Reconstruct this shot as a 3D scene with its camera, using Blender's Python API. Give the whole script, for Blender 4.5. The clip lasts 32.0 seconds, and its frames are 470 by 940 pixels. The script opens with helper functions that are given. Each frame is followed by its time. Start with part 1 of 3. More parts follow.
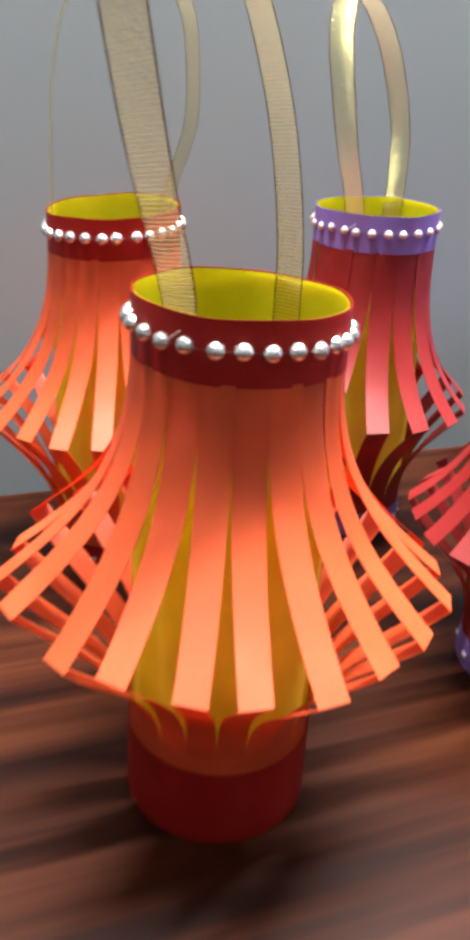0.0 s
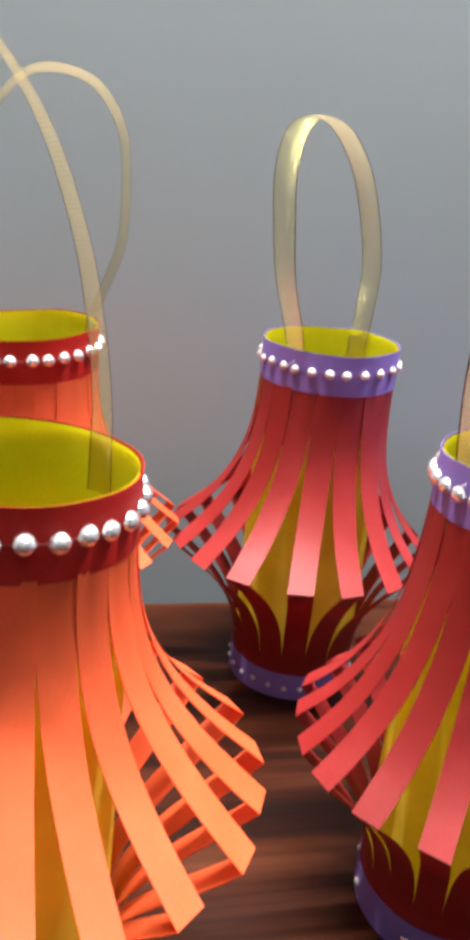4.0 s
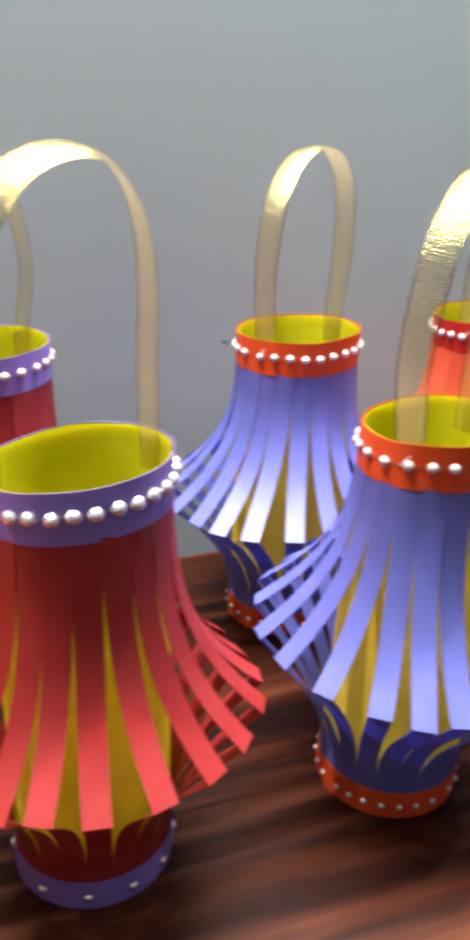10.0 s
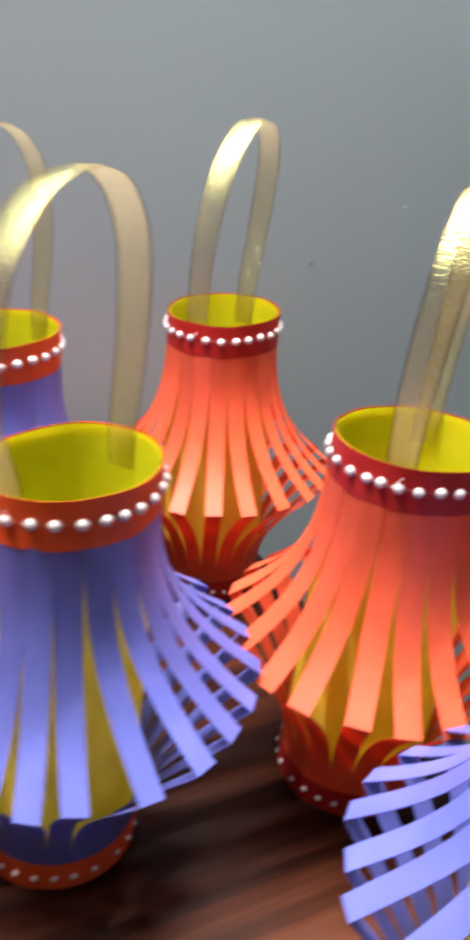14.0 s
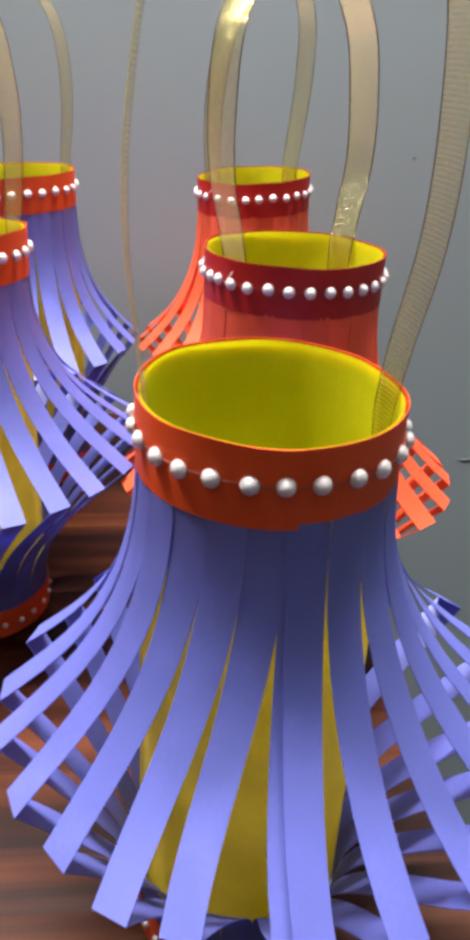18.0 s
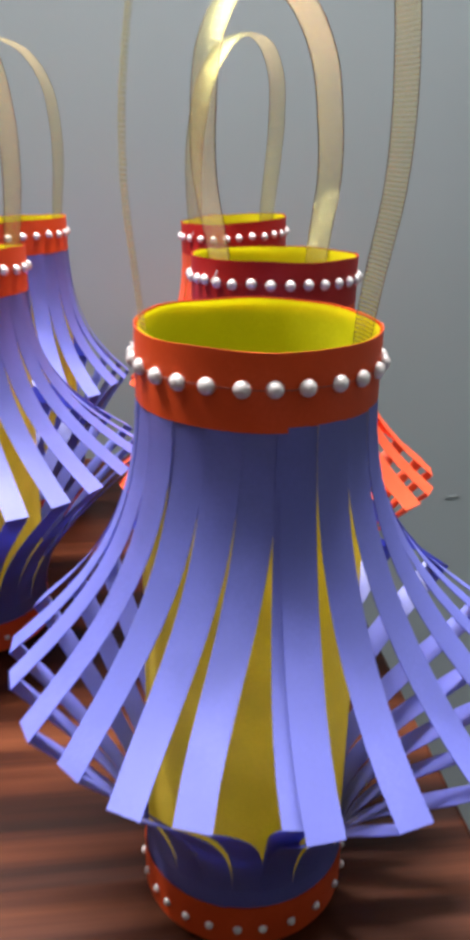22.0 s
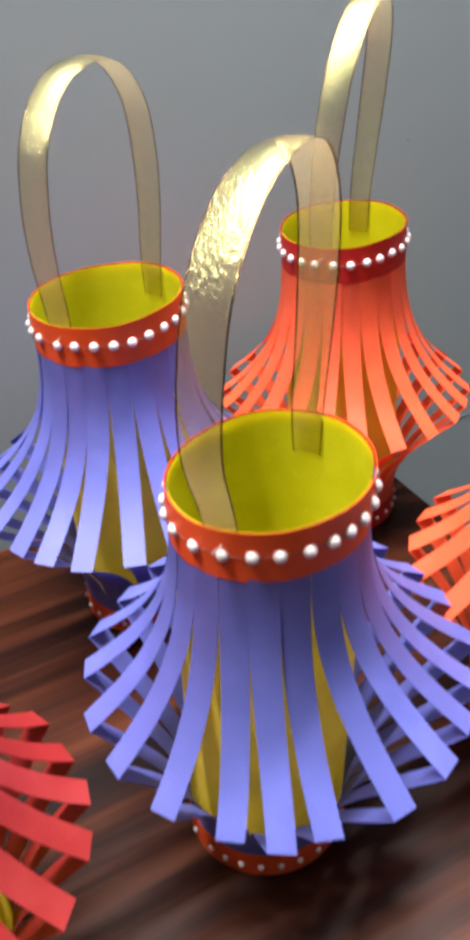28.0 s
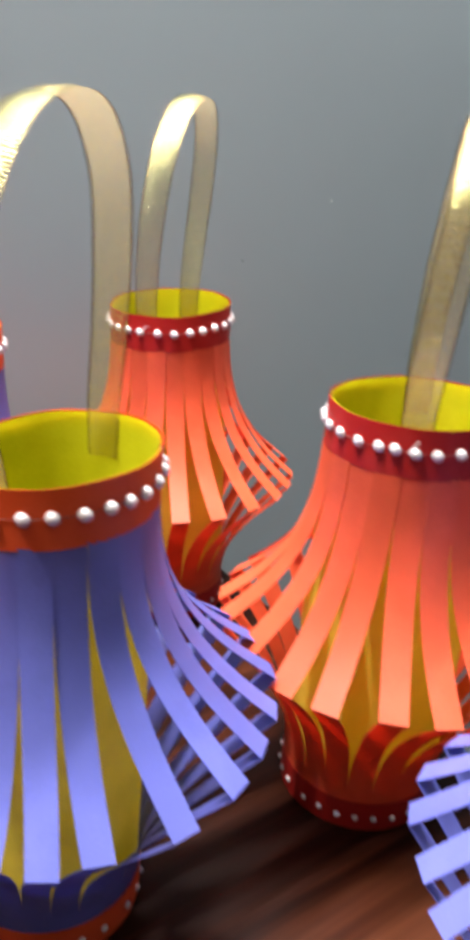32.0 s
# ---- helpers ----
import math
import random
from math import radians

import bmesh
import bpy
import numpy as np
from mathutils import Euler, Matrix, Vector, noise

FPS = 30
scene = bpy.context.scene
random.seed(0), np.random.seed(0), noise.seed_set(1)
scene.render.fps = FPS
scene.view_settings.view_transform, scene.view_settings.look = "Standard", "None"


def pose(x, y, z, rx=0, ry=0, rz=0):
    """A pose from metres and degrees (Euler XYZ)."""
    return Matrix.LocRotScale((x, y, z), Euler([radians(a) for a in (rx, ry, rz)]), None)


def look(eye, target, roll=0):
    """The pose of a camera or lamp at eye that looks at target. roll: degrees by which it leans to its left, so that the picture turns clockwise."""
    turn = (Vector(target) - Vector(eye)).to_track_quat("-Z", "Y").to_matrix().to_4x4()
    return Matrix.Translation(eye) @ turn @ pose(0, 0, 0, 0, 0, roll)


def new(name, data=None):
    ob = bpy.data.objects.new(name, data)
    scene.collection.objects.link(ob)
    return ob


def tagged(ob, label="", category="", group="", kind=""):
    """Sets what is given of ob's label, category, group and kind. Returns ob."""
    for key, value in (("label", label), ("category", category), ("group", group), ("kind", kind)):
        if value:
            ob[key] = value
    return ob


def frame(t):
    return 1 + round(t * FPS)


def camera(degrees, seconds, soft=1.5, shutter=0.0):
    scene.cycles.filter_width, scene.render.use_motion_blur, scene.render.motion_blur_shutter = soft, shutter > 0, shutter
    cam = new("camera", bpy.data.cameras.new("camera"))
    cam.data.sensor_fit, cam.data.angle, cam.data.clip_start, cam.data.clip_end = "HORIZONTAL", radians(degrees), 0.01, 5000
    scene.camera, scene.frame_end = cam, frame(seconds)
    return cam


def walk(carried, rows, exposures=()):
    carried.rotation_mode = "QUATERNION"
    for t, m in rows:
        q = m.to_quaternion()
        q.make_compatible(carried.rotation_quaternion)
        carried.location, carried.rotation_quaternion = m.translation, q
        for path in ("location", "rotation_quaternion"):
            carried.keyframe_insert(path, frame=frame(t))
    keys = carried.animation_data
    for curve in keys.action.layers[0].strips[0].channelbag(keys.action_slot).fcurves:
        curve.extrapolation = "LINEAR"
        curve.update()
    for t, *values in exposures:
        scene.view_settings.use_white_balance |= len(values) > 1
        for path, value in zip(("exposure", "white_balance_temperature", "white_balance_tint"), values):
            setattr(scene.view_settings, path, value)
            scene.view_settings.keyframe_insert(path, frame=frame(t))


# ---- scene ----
cam = camera(31.75, 32.0, soft=5.3, shutter=1.4)
# seconds, eye x, y, z, yaw (left from +y), pitch (up), roll
ROWS = [
    (0, -0.0000, -0.0000, 0.2370, 0.02, -25.10, 3.15),
    (0.5, 0.0077, 0.0252, 0.2314, 0.37, -24.98, 3.50),
    (1, 0.0137, 0.0439, 0.2283, -1.45, -24.47, 5.00),
    (1.5, 0.0286, 0.0686, 0.2196, 0.70, -24.54, 1.78),
    (2, 0.0429, 0.0798, 0.2195, 3.31, -22.39, 2.84),
    (2.5, 0.0541, 0.0753, 0.2256, 3.94, -21.90, 4.23),
    (3, 0.0579, 0.0634, 0.2402, 5.45, -20.77, 6.05),
    (3.5, 0.0711, 0.0579, 0.2476, 6.46, -20.24, 6.18),
    (5.5, 0.0886, 0.0620, 0.2637, 10.52, -18.21, 5.19),
    (6, 0.1038, 0.0619, 0.2653, 11.13, -19.94, 4.83),
    (6.5, 0.1266, 0.0608, 0.2686, 9.65, -21.45, 2.70),
    (7, 0.1488, 0.0573, 0.2695, 8.09, -21.87, 0.77),
    (7.5, 0.1606, 0.0488, 0.2715, 5.14, -21.70, 0.82),
    (8, 0.1692, 0.0490, 0.2727, 3.69, -22.39, 1.29),
    (8.3, 0.1761, 0.0503, 0.2726, 3.34, -22.86, 1.00),
    (8.5, 0.1764, 0.0493, 0.2732, 2.90, -23.16, 1.14),
    (9, 0.1815, 0.0480, 0.2809, 2.27, -23.03, 1.18),
    (9.5, 0.1924, 0.0479, 0.2840, 1.16, -23.27, 1.43),
    (10, 0.1988, 0.0515, 0.2896, 0.43, -23.20, 1.69),
    (10.5, 0.2175, 0.0503, 0.2899, -1.14, -23.38, 1.40),
    (11, 0.2357, 0.0532, 0.2941, -1.35, -23.62, 0.74),
    (11.5, 0.2532, 0.0546, 0.3018, -1.81, -22.89, 1.21),
    (12, 0.2762, 0.0637, 0.3010, -1.62, -23.72, 2.29),
    (12.5, 0.2908, 0.0747, 0.3036, -0.30, -24.14, 3.76),
    (13, 0.2935, 0.0930, 0.3104, -4.40, -24.09, 4.23),
    (13.5, 0.2943, 0.0925, 0.3072, -6.60, -25.46, 4.41),
    (14, 0.3006, 0.1028, 0.3062, -7.80, -25.88, 5.36),
    (14.5, 0.3356, 0.1098, 0.3040, -6.26, -24.56, 7.34),
    (14.9, 0.3686, 0.1206, 0.3033, -0.68, -24.85, 6.90),
    (15, 0.3746, 0.1210, 0.3007, -0.04, -25.67, 6.88),
    (15.1, 0.3806, 0.1214, 0.2981, 0.55, -26.23, 6.86),
    (15.5, 0.3965, 0.1119, 0.2743, -0.08, -24.31, 6.67),
    (17.5, 0.4760, 0.0906, 0.2454, 16.44, -28.29, 1.93),
    (18, 0.4778, 0.0812, 0.2527, 15.17, -27.80, 2.41),
    (18.5, 0.4808, 0.0764, 0.2582, 15.50, -28.85, 2.56),
    (19, 0.4849, 0.0889, 0.2627, 17.34, -29.38, 2.65),
    (19.5, 0.4857, 0.0885, 0.2640, 17.60, -30.05, 2.29),
    (20, 0.4886, 0.0811, 0.2490, 15.72, -28.32, 1.20),
    (20.5, 0.4809, 0.0724, 0.2440, 14.37, -26.91, 1.25),
    (21, 0.4867, 0.0683, 0.2336, 14.98, -24.71, 0.93),
    (21.5, 0.4870, 0.0562, 0.2265, 13.42, -22.95, 0.56),
    (22, 0.4857, 0.0506, 0.2221, 14.52, -21.32, 0.37),
    (22.5, 0.4872, 0.0299, 0.2243, 13.82, -19.96, 1.09),
    (23, 0.4593, 0.0327, 0.2342, 14.50, -19.49, 3.98),
    (23.5, 0.4045, 0.0536, 0.2544, 12.03, -19.42, 4.12),
    (24, 0.3630, 0.0813, 0.2556, 7.63, -21.43, 2.34),
    (24.5, 0.3194, 0.0976, 0.2661, 3.58, -23.23, 0.97),
    (25, 0.2763, 0.1266, 0.3021, -0.25, -29.28, 0.35),
    (25.5, 0.2742, 0.1516, 0.3092, 2.31, -36.33, -2.24),
    (26, 0.2846, 0.1822, 0.3211, 4.10, -35.14, -3.92),
    (26.5, 0.2593, 0.1823, 0.3377, -2.67, -36.53, -4.00),
    (28.5, 0.2471, 0.1446, 0.3126, -4.98, -34.02, -3.53),
    (29, 0.2362, 0.1288, 0.2952, -4.84, -30.72, -1.73),
    (29.5, 0.2269, 0.1166, 0.2890, -8.53, -26.46, -0.28),
    (30, 0.2432, 0.1193, 0.2764, -14.62, -27.11, -0.34),
    (30.5, 0.2656, 0.1188, 0.2752, -16.77, -28.26, -0.68),
    (31, 0.2802, 0.1243, 0.2700, -17.42, -26.83, 0.32),
    (31.5, 0.2799, 0.1268, 0.2697, -15.72, -24.51, 1.89),
    (32, 0.2715, 0.1301, 0.2723, -15.21, -22.86, 3.45),
]


def eye_pose(x, y, z, yaw, pitch, roll):
    a, b = radians(yaw), radians(pitch)
    ahead = Vector((-math.sin(a) * math.cos(b), math.cos(a) * math.cos(b), math.sin(b)))
    return look((x, y, z), Vector((x, y, z)) + ahead, roll)


walk(cam, [(t, eye_pose(*p)) for t, *p in ROWS], [(0.0, 0.18), (3.0, 0.18), (7.0, 0.17), (9.0, 0.28), (12.0, 0.25), (13.5, 0.11), (18.0, 0.11), (20.0, 0.15), (22.0, 0.19), (24.0, 0.00), (26.0, -0.05), (29.0, 0.01), (32.0, 0.08)])

# ---- light ----
ANGLE = radians(21.2)                      # the table and the wall behind it stand turned by this
U = Vector((math.cos(ANGLE), math.sin(ANGLE), 0))
V = Vector((-math.sin(ANGLE), math.cos(ANGLE), 0))
CORNER = Vector((0.37, 0.651, 0))          # back right corner of the tabletop
FLOOR_Z, CEILING_Z = -0.73, 2.05


def room(u, v, z):
    """A place from the tabletop's back right corner: along the back edge, away from it, up."""
    return CORNER + U * u + V * v + Vector((0, 0, z))


world = bpy.data.worlds.new("room_air")
world.use_nodes = True
world.node_tree.nodes["Background"].inputs[0].default_value = (0.55, 0.65, 0.8, 1)
world.node_tree.nodes["Background"].inputs[1].default_value = 0.006
scene.world = world


def area_lamp(name, eye, target, sx, sy, watts, color):
    data = bpy.data.lights.new(name, "AREA")
    data.shape, data.size, data.size_y, data.energy, data.color = "RECTANGLE", sx, sy, watts, color
    lamp = new(name, data)
    lamp.matrix_world = look(eye, target)
    return lamp


TUBE = room(-0.27, -0.12, 1.40)              # a bare tube lamp along the wall above the table
area_lamp("tube_light", TUBE, TUBE + V * -0.40 + Vector((0, 0, -1.42)), 1.2, 0.035, 90.0, (1.0, 0.952, 0.918))
area_lamp("tube_light_upper_half", TUBE + Vector((0, 0, 0.004)), TUBE + V * -0.40 + Vector((0, 0, 1.42)), 1.2, 0.035, 60.0, (1.0, 0.952, 0.918))


# ---- materials ----
def material(name):
    m = bpy.data.materials.new(name)
    m.use_nodes = True
    nt = m.node_tree
    nt.nodes.clear()
    return m, nt


def node(nt, kind, **sets):
    n = nt.nodes.new(kind)
    for key, value in sets.items():
        n.inputs[key.replace("_", " ")].default_value = value
    return n


def ramp(nt, src, stops):
    n = nt.nodes.new("ShaderNodeValToRGB")
    while len(n.color_ramp.elements) < len(stops):
        n.color_ramp.elements.new(0.5)
    for e, (p, c) in zip(n.color_ramp.elements, stops):
        e.position, e.color = p, (*c, 1)
    nt.links.new(src, n.inputs[0])
    return n.outputs[0]


def paper(name, color, through_part=0.34, rough=0.5, ior=1.5):
    """Coloured craft paper: faint fibres, a little light through it."""
    m, nt = material(name)
    co = node(nt, "ShaderNodeTexCoord").outputs["Object"]
    fine = node(nt, "ShaderNodeTexNoise", Scale=900.0, Detail=3.0)
    broad = node(nt, "ShaderNodeTexNoise", Scale=45.0, Detail=2.0)
    for n in (fine, broad):
        nt.links.new(co, n.inputs["Vector"])
    info = node(nt, "ShaderNodeObjectInfo")
    add = node(nt, "ShaderNodeMath")
    add.operation = "MULTIPLY_ADD"
    nt.links.new(fine.outputs[0], add.inputs[0])
    add.inputs[1].default_value = 0.35
    nt.links.new(broad.outputs[0], add.inputs[2])
    add2 = node(nt, "ShaderNodeMath")
    add2.operation = "MULTIPLY_ADD"
    nt.links.new(info.outputs["Random"], add2.inputs[0])
    add2.inputs[1].default_value = 0.25
    nt.links.new(add.outputs[0], add2.inputs[2])
    lo = tuple(c * 0.9 for c in color)
    hi = tuple(min(1, c * 1.1 + 0.012) for c in color)
    col = ramp(nt, add2.outputs[0], [(0.45, lo), (0.78, color), (1.0, hi)])
    bump = node(nt, "ShaderNodeBump", Strength=0.08, Distance=0.0002)
    nt.links.new(fine.outputs[0], bump.inputs["Height"])
    bsdf = node(nt, "ShaderNodeBsdfPrincipled", Roughness=rough)
    bsdf.inputs["Specular IOR Level"].default_value = 0.5
    bsdf.inputs["IOR"].default_value = ior
    nt.links.new(col, bsdf.inputs["Base Color"])
    nt.links.new(bump.outputs[0], bsdf.inputs["Normal"])
    tr = node(nt, "ShaderNodeBsdfTranslucent")
    nt.links.new(col, tr.inputs["Color"])
    mix = node(nt, "ShaderNodeMixShader")
    mix.inputs[0].default_value = through_part
    out = node(nt, "ShaderNodeOutputMaterial")
    nt.links.new(bsdf.outputs[0], mix.inputs[1])
    nt.links.new(tr.outputs[0], mix.inputs[2])
    nt.links.new(mix.outputs[0], out.inputs[0])
    return m


def plain(name, color, rough=0.5, metal=0.0, coat=0.0, spec=0.5):
    m, nt = material(name)
    bsdf = node(nt, "ShaderNodeBsdfPrincipled", Roughness=rough, Metallic=metal)
    bsdf.inputs["Base Color"].default_value = (*color, 1)
    bsdf.inputs["Coat Weight"].default_value = coat
    bsdf.inputs["Specular IOR Level"].default_value = spec
    out = node(nt, "ShaderNodeOutputMaterial")
    nt.links.new(bsdf.outputs[0], out.inputs[0])
    return m


def wall_paint(name, color, rough=0.55):
    m, nt = material(name)
    co = node(nt, "ShaderNodeTexCoord").outputs["Object"]
    broad = node(nt, "ShaderNodeTexNoise", Scale=2.2, Detail=4.0)
    fine = node(nt, "ShaderNodeTexNoise", Scale=260.0, Detail=3.0)
    for n in (broad, fine):
        nt.links.new(co, n.inputs["Vector"])
    col = ramp(nt, broad.outputs[0], [(0.3, tuple(c * 0.93 for c in color)), (0.7, tuple(min(1, c * 1.05) for c in color))])
    bump = node(nt, "ShaderNodeBump", Strength=0.1, Distance=0.0006)
    nt.links.new(fine.outputs[0], bump.inputs["Height"])
    bsdf = node(nt, "ShaderNodeBsdfPrincipled", Roughness=rough)
    nt.links.new(col, bsdf.inputs["Base Color"])
    nt.links.new(bump.outputs[0], bsdf.inputs["Normal"])
    out = node(nt, "ShaderNodeOutputMaterial")
    nt.links.new(bsdf.outputs[0], out.inputs[0])
    return m


def wood_laminate():
    """Dark brown laminate with long straight streaks along the table's back edge."""
    m, nt = material("wood_laminate")
    co = node(nt, "ShaderNodeTexCoord").outputs["Object"]
    wide = node(nt, "ShaderNodeMapping")
    wide.inputs["Scale"].default_value = (2.2, 42.0, 20.0)
    thin = node(nt, "ShaderNodeMapping")
    thin.inputs["Scale"].default_value = (7.0, 420.0, 200.0)
    n1 = node(nt, "ShaderNodeTexNoise", Scale=1.0, Detail=3.0, Distortion=0.4)
    n2 = node(nt, "ShaderNodeTexNoise", Scale=1.0, Detail=3.0)
    for mp, n in ((wide, n1), (thin, n2)):
        nt.links.new(co, mp.inputs["Vector"])
        nt.links.new(mp.outputs[0], n.inputs["Vector"])
    mul = node(nt, "ShaderNodeMath")
    mul.operation = "MULTIPLY_ADD"
    nt.links.new(n2.outputs[0], mul.inputs[0])
    mul.inputs[1].default_value = 0.24
    nt.links.new(n1.outputs[0], mul.inputs[2])
    col = ramp(nt, mul.outputs[0], [(0.42, (0.0038, 0.0007, 0.0003)), (0.55, (0.014, 0.0026, 0.0009)), (0.68, (0.038, 0.0092, 0.0032)), (0.88, (0.080, 0.023, 0.0088))])
    bsdf = node(nt, "ShaderNodeBsdfPrincipled", Roughness=0.40)
    bsdf.inputs["Specular IOR Level"].default_value = 0.14
    nt.links.new(col, bsdf.inputs["Base Color"])
    bump = node(nt, "ShaderNodeBump", Strength=0.08, Distance=0.0003)
    nt.links.new(n2.outputs[0], bump.inputs["Height"])
    nt.links.new(bump.outputs[0], bsdf.inputs["Normal"])
    out = node(nt, "ShaderNodeOutputMaterial")
    nt.links.new(bsdf.outputs[0], out.inputs[0])
    return m


def organza():
    """Sheer gold ribbon: thin shiny threads across, tighter woven edges."""
    m, nt = material("gold_organza")
    uv = node(nt, "ShaderNodeUVMap")
    sep = node(nt, "ShaderNodeSeparateXYZ")
    nt.links.new(uv.outputs[0], sep.inputs[0])

    def math_node(op, a, b=None, c=None):
        n = node(nt, "ShaderNodeMath")
        n.operation = op
        for k, s in enumerate((a, b, c)):
            if s is None:
                continue
            if isinstance(s, (int, float)):
                n.inputs[k].default_value = s
            else:
                nt.links.new(s, n.inputs[k])
        return n.outputs[0]

    across = math_node("ABSOLUTE", math_node("SUBTRACT", sep.outputs[0], 0.5))
    edge = math_node("GREATER_THAN", across, 0.455)
    rib = math_node("SINE", math_node("MULTIPLY", sep.outputs[1], 2 * math.pi * 1000 / 1.15))
    co = node(nt, "ShaderNodeTexCoord").outputs["Object"]
    fleck = node(nt, "ShaderNodeTexNoise", Scale=900.0, Detail=2.0)
    nt.links.new(co, fleck.inputs["Vector"])
    cover = math_node("MULTIPLY_ADD", rib, 0.37, 0.43)
    cover = math_node("ADD", cover, math_node("MULTIPLY", edge, math_node("MULTIPLY", fleck.outputs[0], 1.3)))
    height = math_node("ADD", math_node("MULTIPLY", rib, 0.25), math_node("MULTIPLY", fleck.outputs[0], 2.2))
    bump = node(nt, "ShaderNodeBump", Strength=0.8, Distance=0.0003)
    nt.links.new(height, bump.inputs["Height"])
    tint = node(nt, "ShaderNodeMix")
    tint.data_type = "RGBA"
    nt.links.new(edge, tint.inputs[0])
    tint.inputs[6].default_value = (0.74, 0.70, 0.28, 1)
    tint.inputs[7].default_value = (0.15, 0.095, 0.045, 1)
    diff = node(nt, "ShaderNodeBsdfPrincipled", Roughness=0.25, Metallic=1.0)
    nt.links.new(tint.outputs[2], diff.inputs["Base Color"])
    nt.links.new(bump.outputs[0], diff.inputs["Normal"])
    tl = node(nt, "ShaderNodeBsdfTranslucent")
    tl.inputs[0].default_value = (0.62, 0.48, 0.26, 1)
    body = node(nt, "ShaderNodeMixShader")
    nt.links.new(math_node("MULTIPLY", math_node("SUBTRACT", 1.0, edge), 0.30), body.inputs[0])
    nt.links.new(diff.outputs[0], body.inputs[1])
    nt.links.new(tl.outputs[0], body.inputs[2])
    clear = node(nt, "ShaderNodeBsdfTransparent")
    clear.inputs[0].default_value = (0.97, 0.92, 0.82, 1)
    mix = node(nt, "ShaderNodeMixShader")
    nt.links.new(cover, mix.inputs[0])
    nt.links.new(clear.outputs[0], mix.inputs[1])
    nt.links.new(body.outputs[0], mix.inputs[2])
    out = node(nt, "ShaderNodeOutputMaterial")
    nt.links.new(mix.outputs[0], out.inputs[0])
    return m


ORANGE = paper("orange_paper", (0.83, 0.150, 0.040), 0.46, 0.48, 1.85)
CORAL = paper("coral_orange_paper", (0.80, 0.126, 0.042), 0.46, 0.50, 1.70)
DARK_RED = paper("dark_red_paper", (0.40, 0.012, 0.008), 0.1, 0.5, 1.36)
RED = paper("red_paper", (0.38, 0.019, 0.018), 0.48, 0.50, 1.72)
LILAC = paper("lilac_paper", (0.235, 0.165, 0.53), 0.1, 0.5, 1.36)
BLUE = paper("violet_blue_paper", (0.150, 0.174, 0.59), 0.46, 0.48, 2.0)
VERMILION = paper("vermilion_paper", (0.64, 0.068, 0.011), 0.1, 0.5, 1.36)
YELLOW = paper("yellow_paper", (0.72, 0.72, 0.006), 0.44)
GOLDEN = paper("golden_yellow_paper", (0.86, 0.66, 0.09), 0.50)
PEARL = plain("pearl_bead", (0.64, 0.60, 0.61), 0.28, 0.25, 0.6)
SILVER = plain("silver_bead", (0.84, 0.85, 0.87), 0.26, 0.80)
THREAD = plain("pale_thread", (0.22, 0.07, 0.06), 0.7)
STAPLE = plain("staple_wire", (0.85, 0.85, 0.86), 0.4, 0.3)
WOOD = wood_laminate()
WOOD_EDGE = plain("dark_edge_brown", (0.05, 0.022, 0.015), 0.5)
GOLD = organza()
WALL = wall_paint("grey_blue_paint", (0.226, 0.270, 0.290))
CEILING = wall_paint("white_ceiling_paint", (0.82, 0.82, 0.81))
FLOOR = wall_paint("dark_floor_tile", (0.10, 0.09, 0.085), 0.4)
WALL_FOOT = plain("dark_wall_foot_paint", (0.03, 0.03, 0.035), 0.5)
CHIP = plain("chipped_white_plaster", (0.75, 0.76, 0.76), 0.8)
SCUFF = plain("scuffed_plaster", (0.15, 0.18, 0.19), 0.9)


# ---- mesh helpers ----
def mesh(name, verts, faces, mat, smooth=True, uvs=None):
    me = bpy.data.meshes.new(name)
    me.from_pydata([tuple(v) for v in verts], [], faces)
    me.materials.append(mat)
    if smooth:
        me.polygons.foreach_set("use_smooth", [True] * len(me.polygons))
    if uvs:
        layer = me.uv_layers.new(name="UVMap")
        for loop in me.loops:
            layer.data[loop.index].uv = uvs[loop.vertex_index]
    me.update()
    return me


def part(name, me, parent, label=""):
    ob = new(name, me)
    ob.parent = parent
    return tagged(ob, label)


def thing(name, place, label, category, group=""):
    ob = new(name)
    ob.empty_display_size = 0.02
    ob.location = place
    return tagged(ob, label, category, group)


def box_mesh(name, sx, sy, sz, mat, bevel=0.0, segments=2):
    bm = bmesh.new()
    bmesh.ops.create_cube(bm, size=1.0)
    bmesh.ops.scale(bm, vec=(sx, sy, sz), verts=bm.verts)
    if bevel:
        bmesh.ops.bevel(bm, geom=bm.edges[:], offset=bevel, segments=segments, affect="EDGES", profile=0.5)
    me = bpy.data.meshes.new(name)
    bm.to_mesh(me)
    bm.free()
    me.materials.append(mat)
    return me


def slab(name, u0, u1, v0, v1, z0, z1, mat, kind="structure", label="", category="", bevel=0.0):
    ob = new(name, box_mesh(name, u1 - u0, v1 - v0, z1 - z0, mat, bevel))
    ob.matrix_world = Matrix.Translation(room((u0 + u1) / 2, (v0 + v1) / 2, (z0 + z1) / 2)) @ Matrix.Rotation(ANGLE, 4, "Z")
    return tagged(ob, label, category, "", kind)


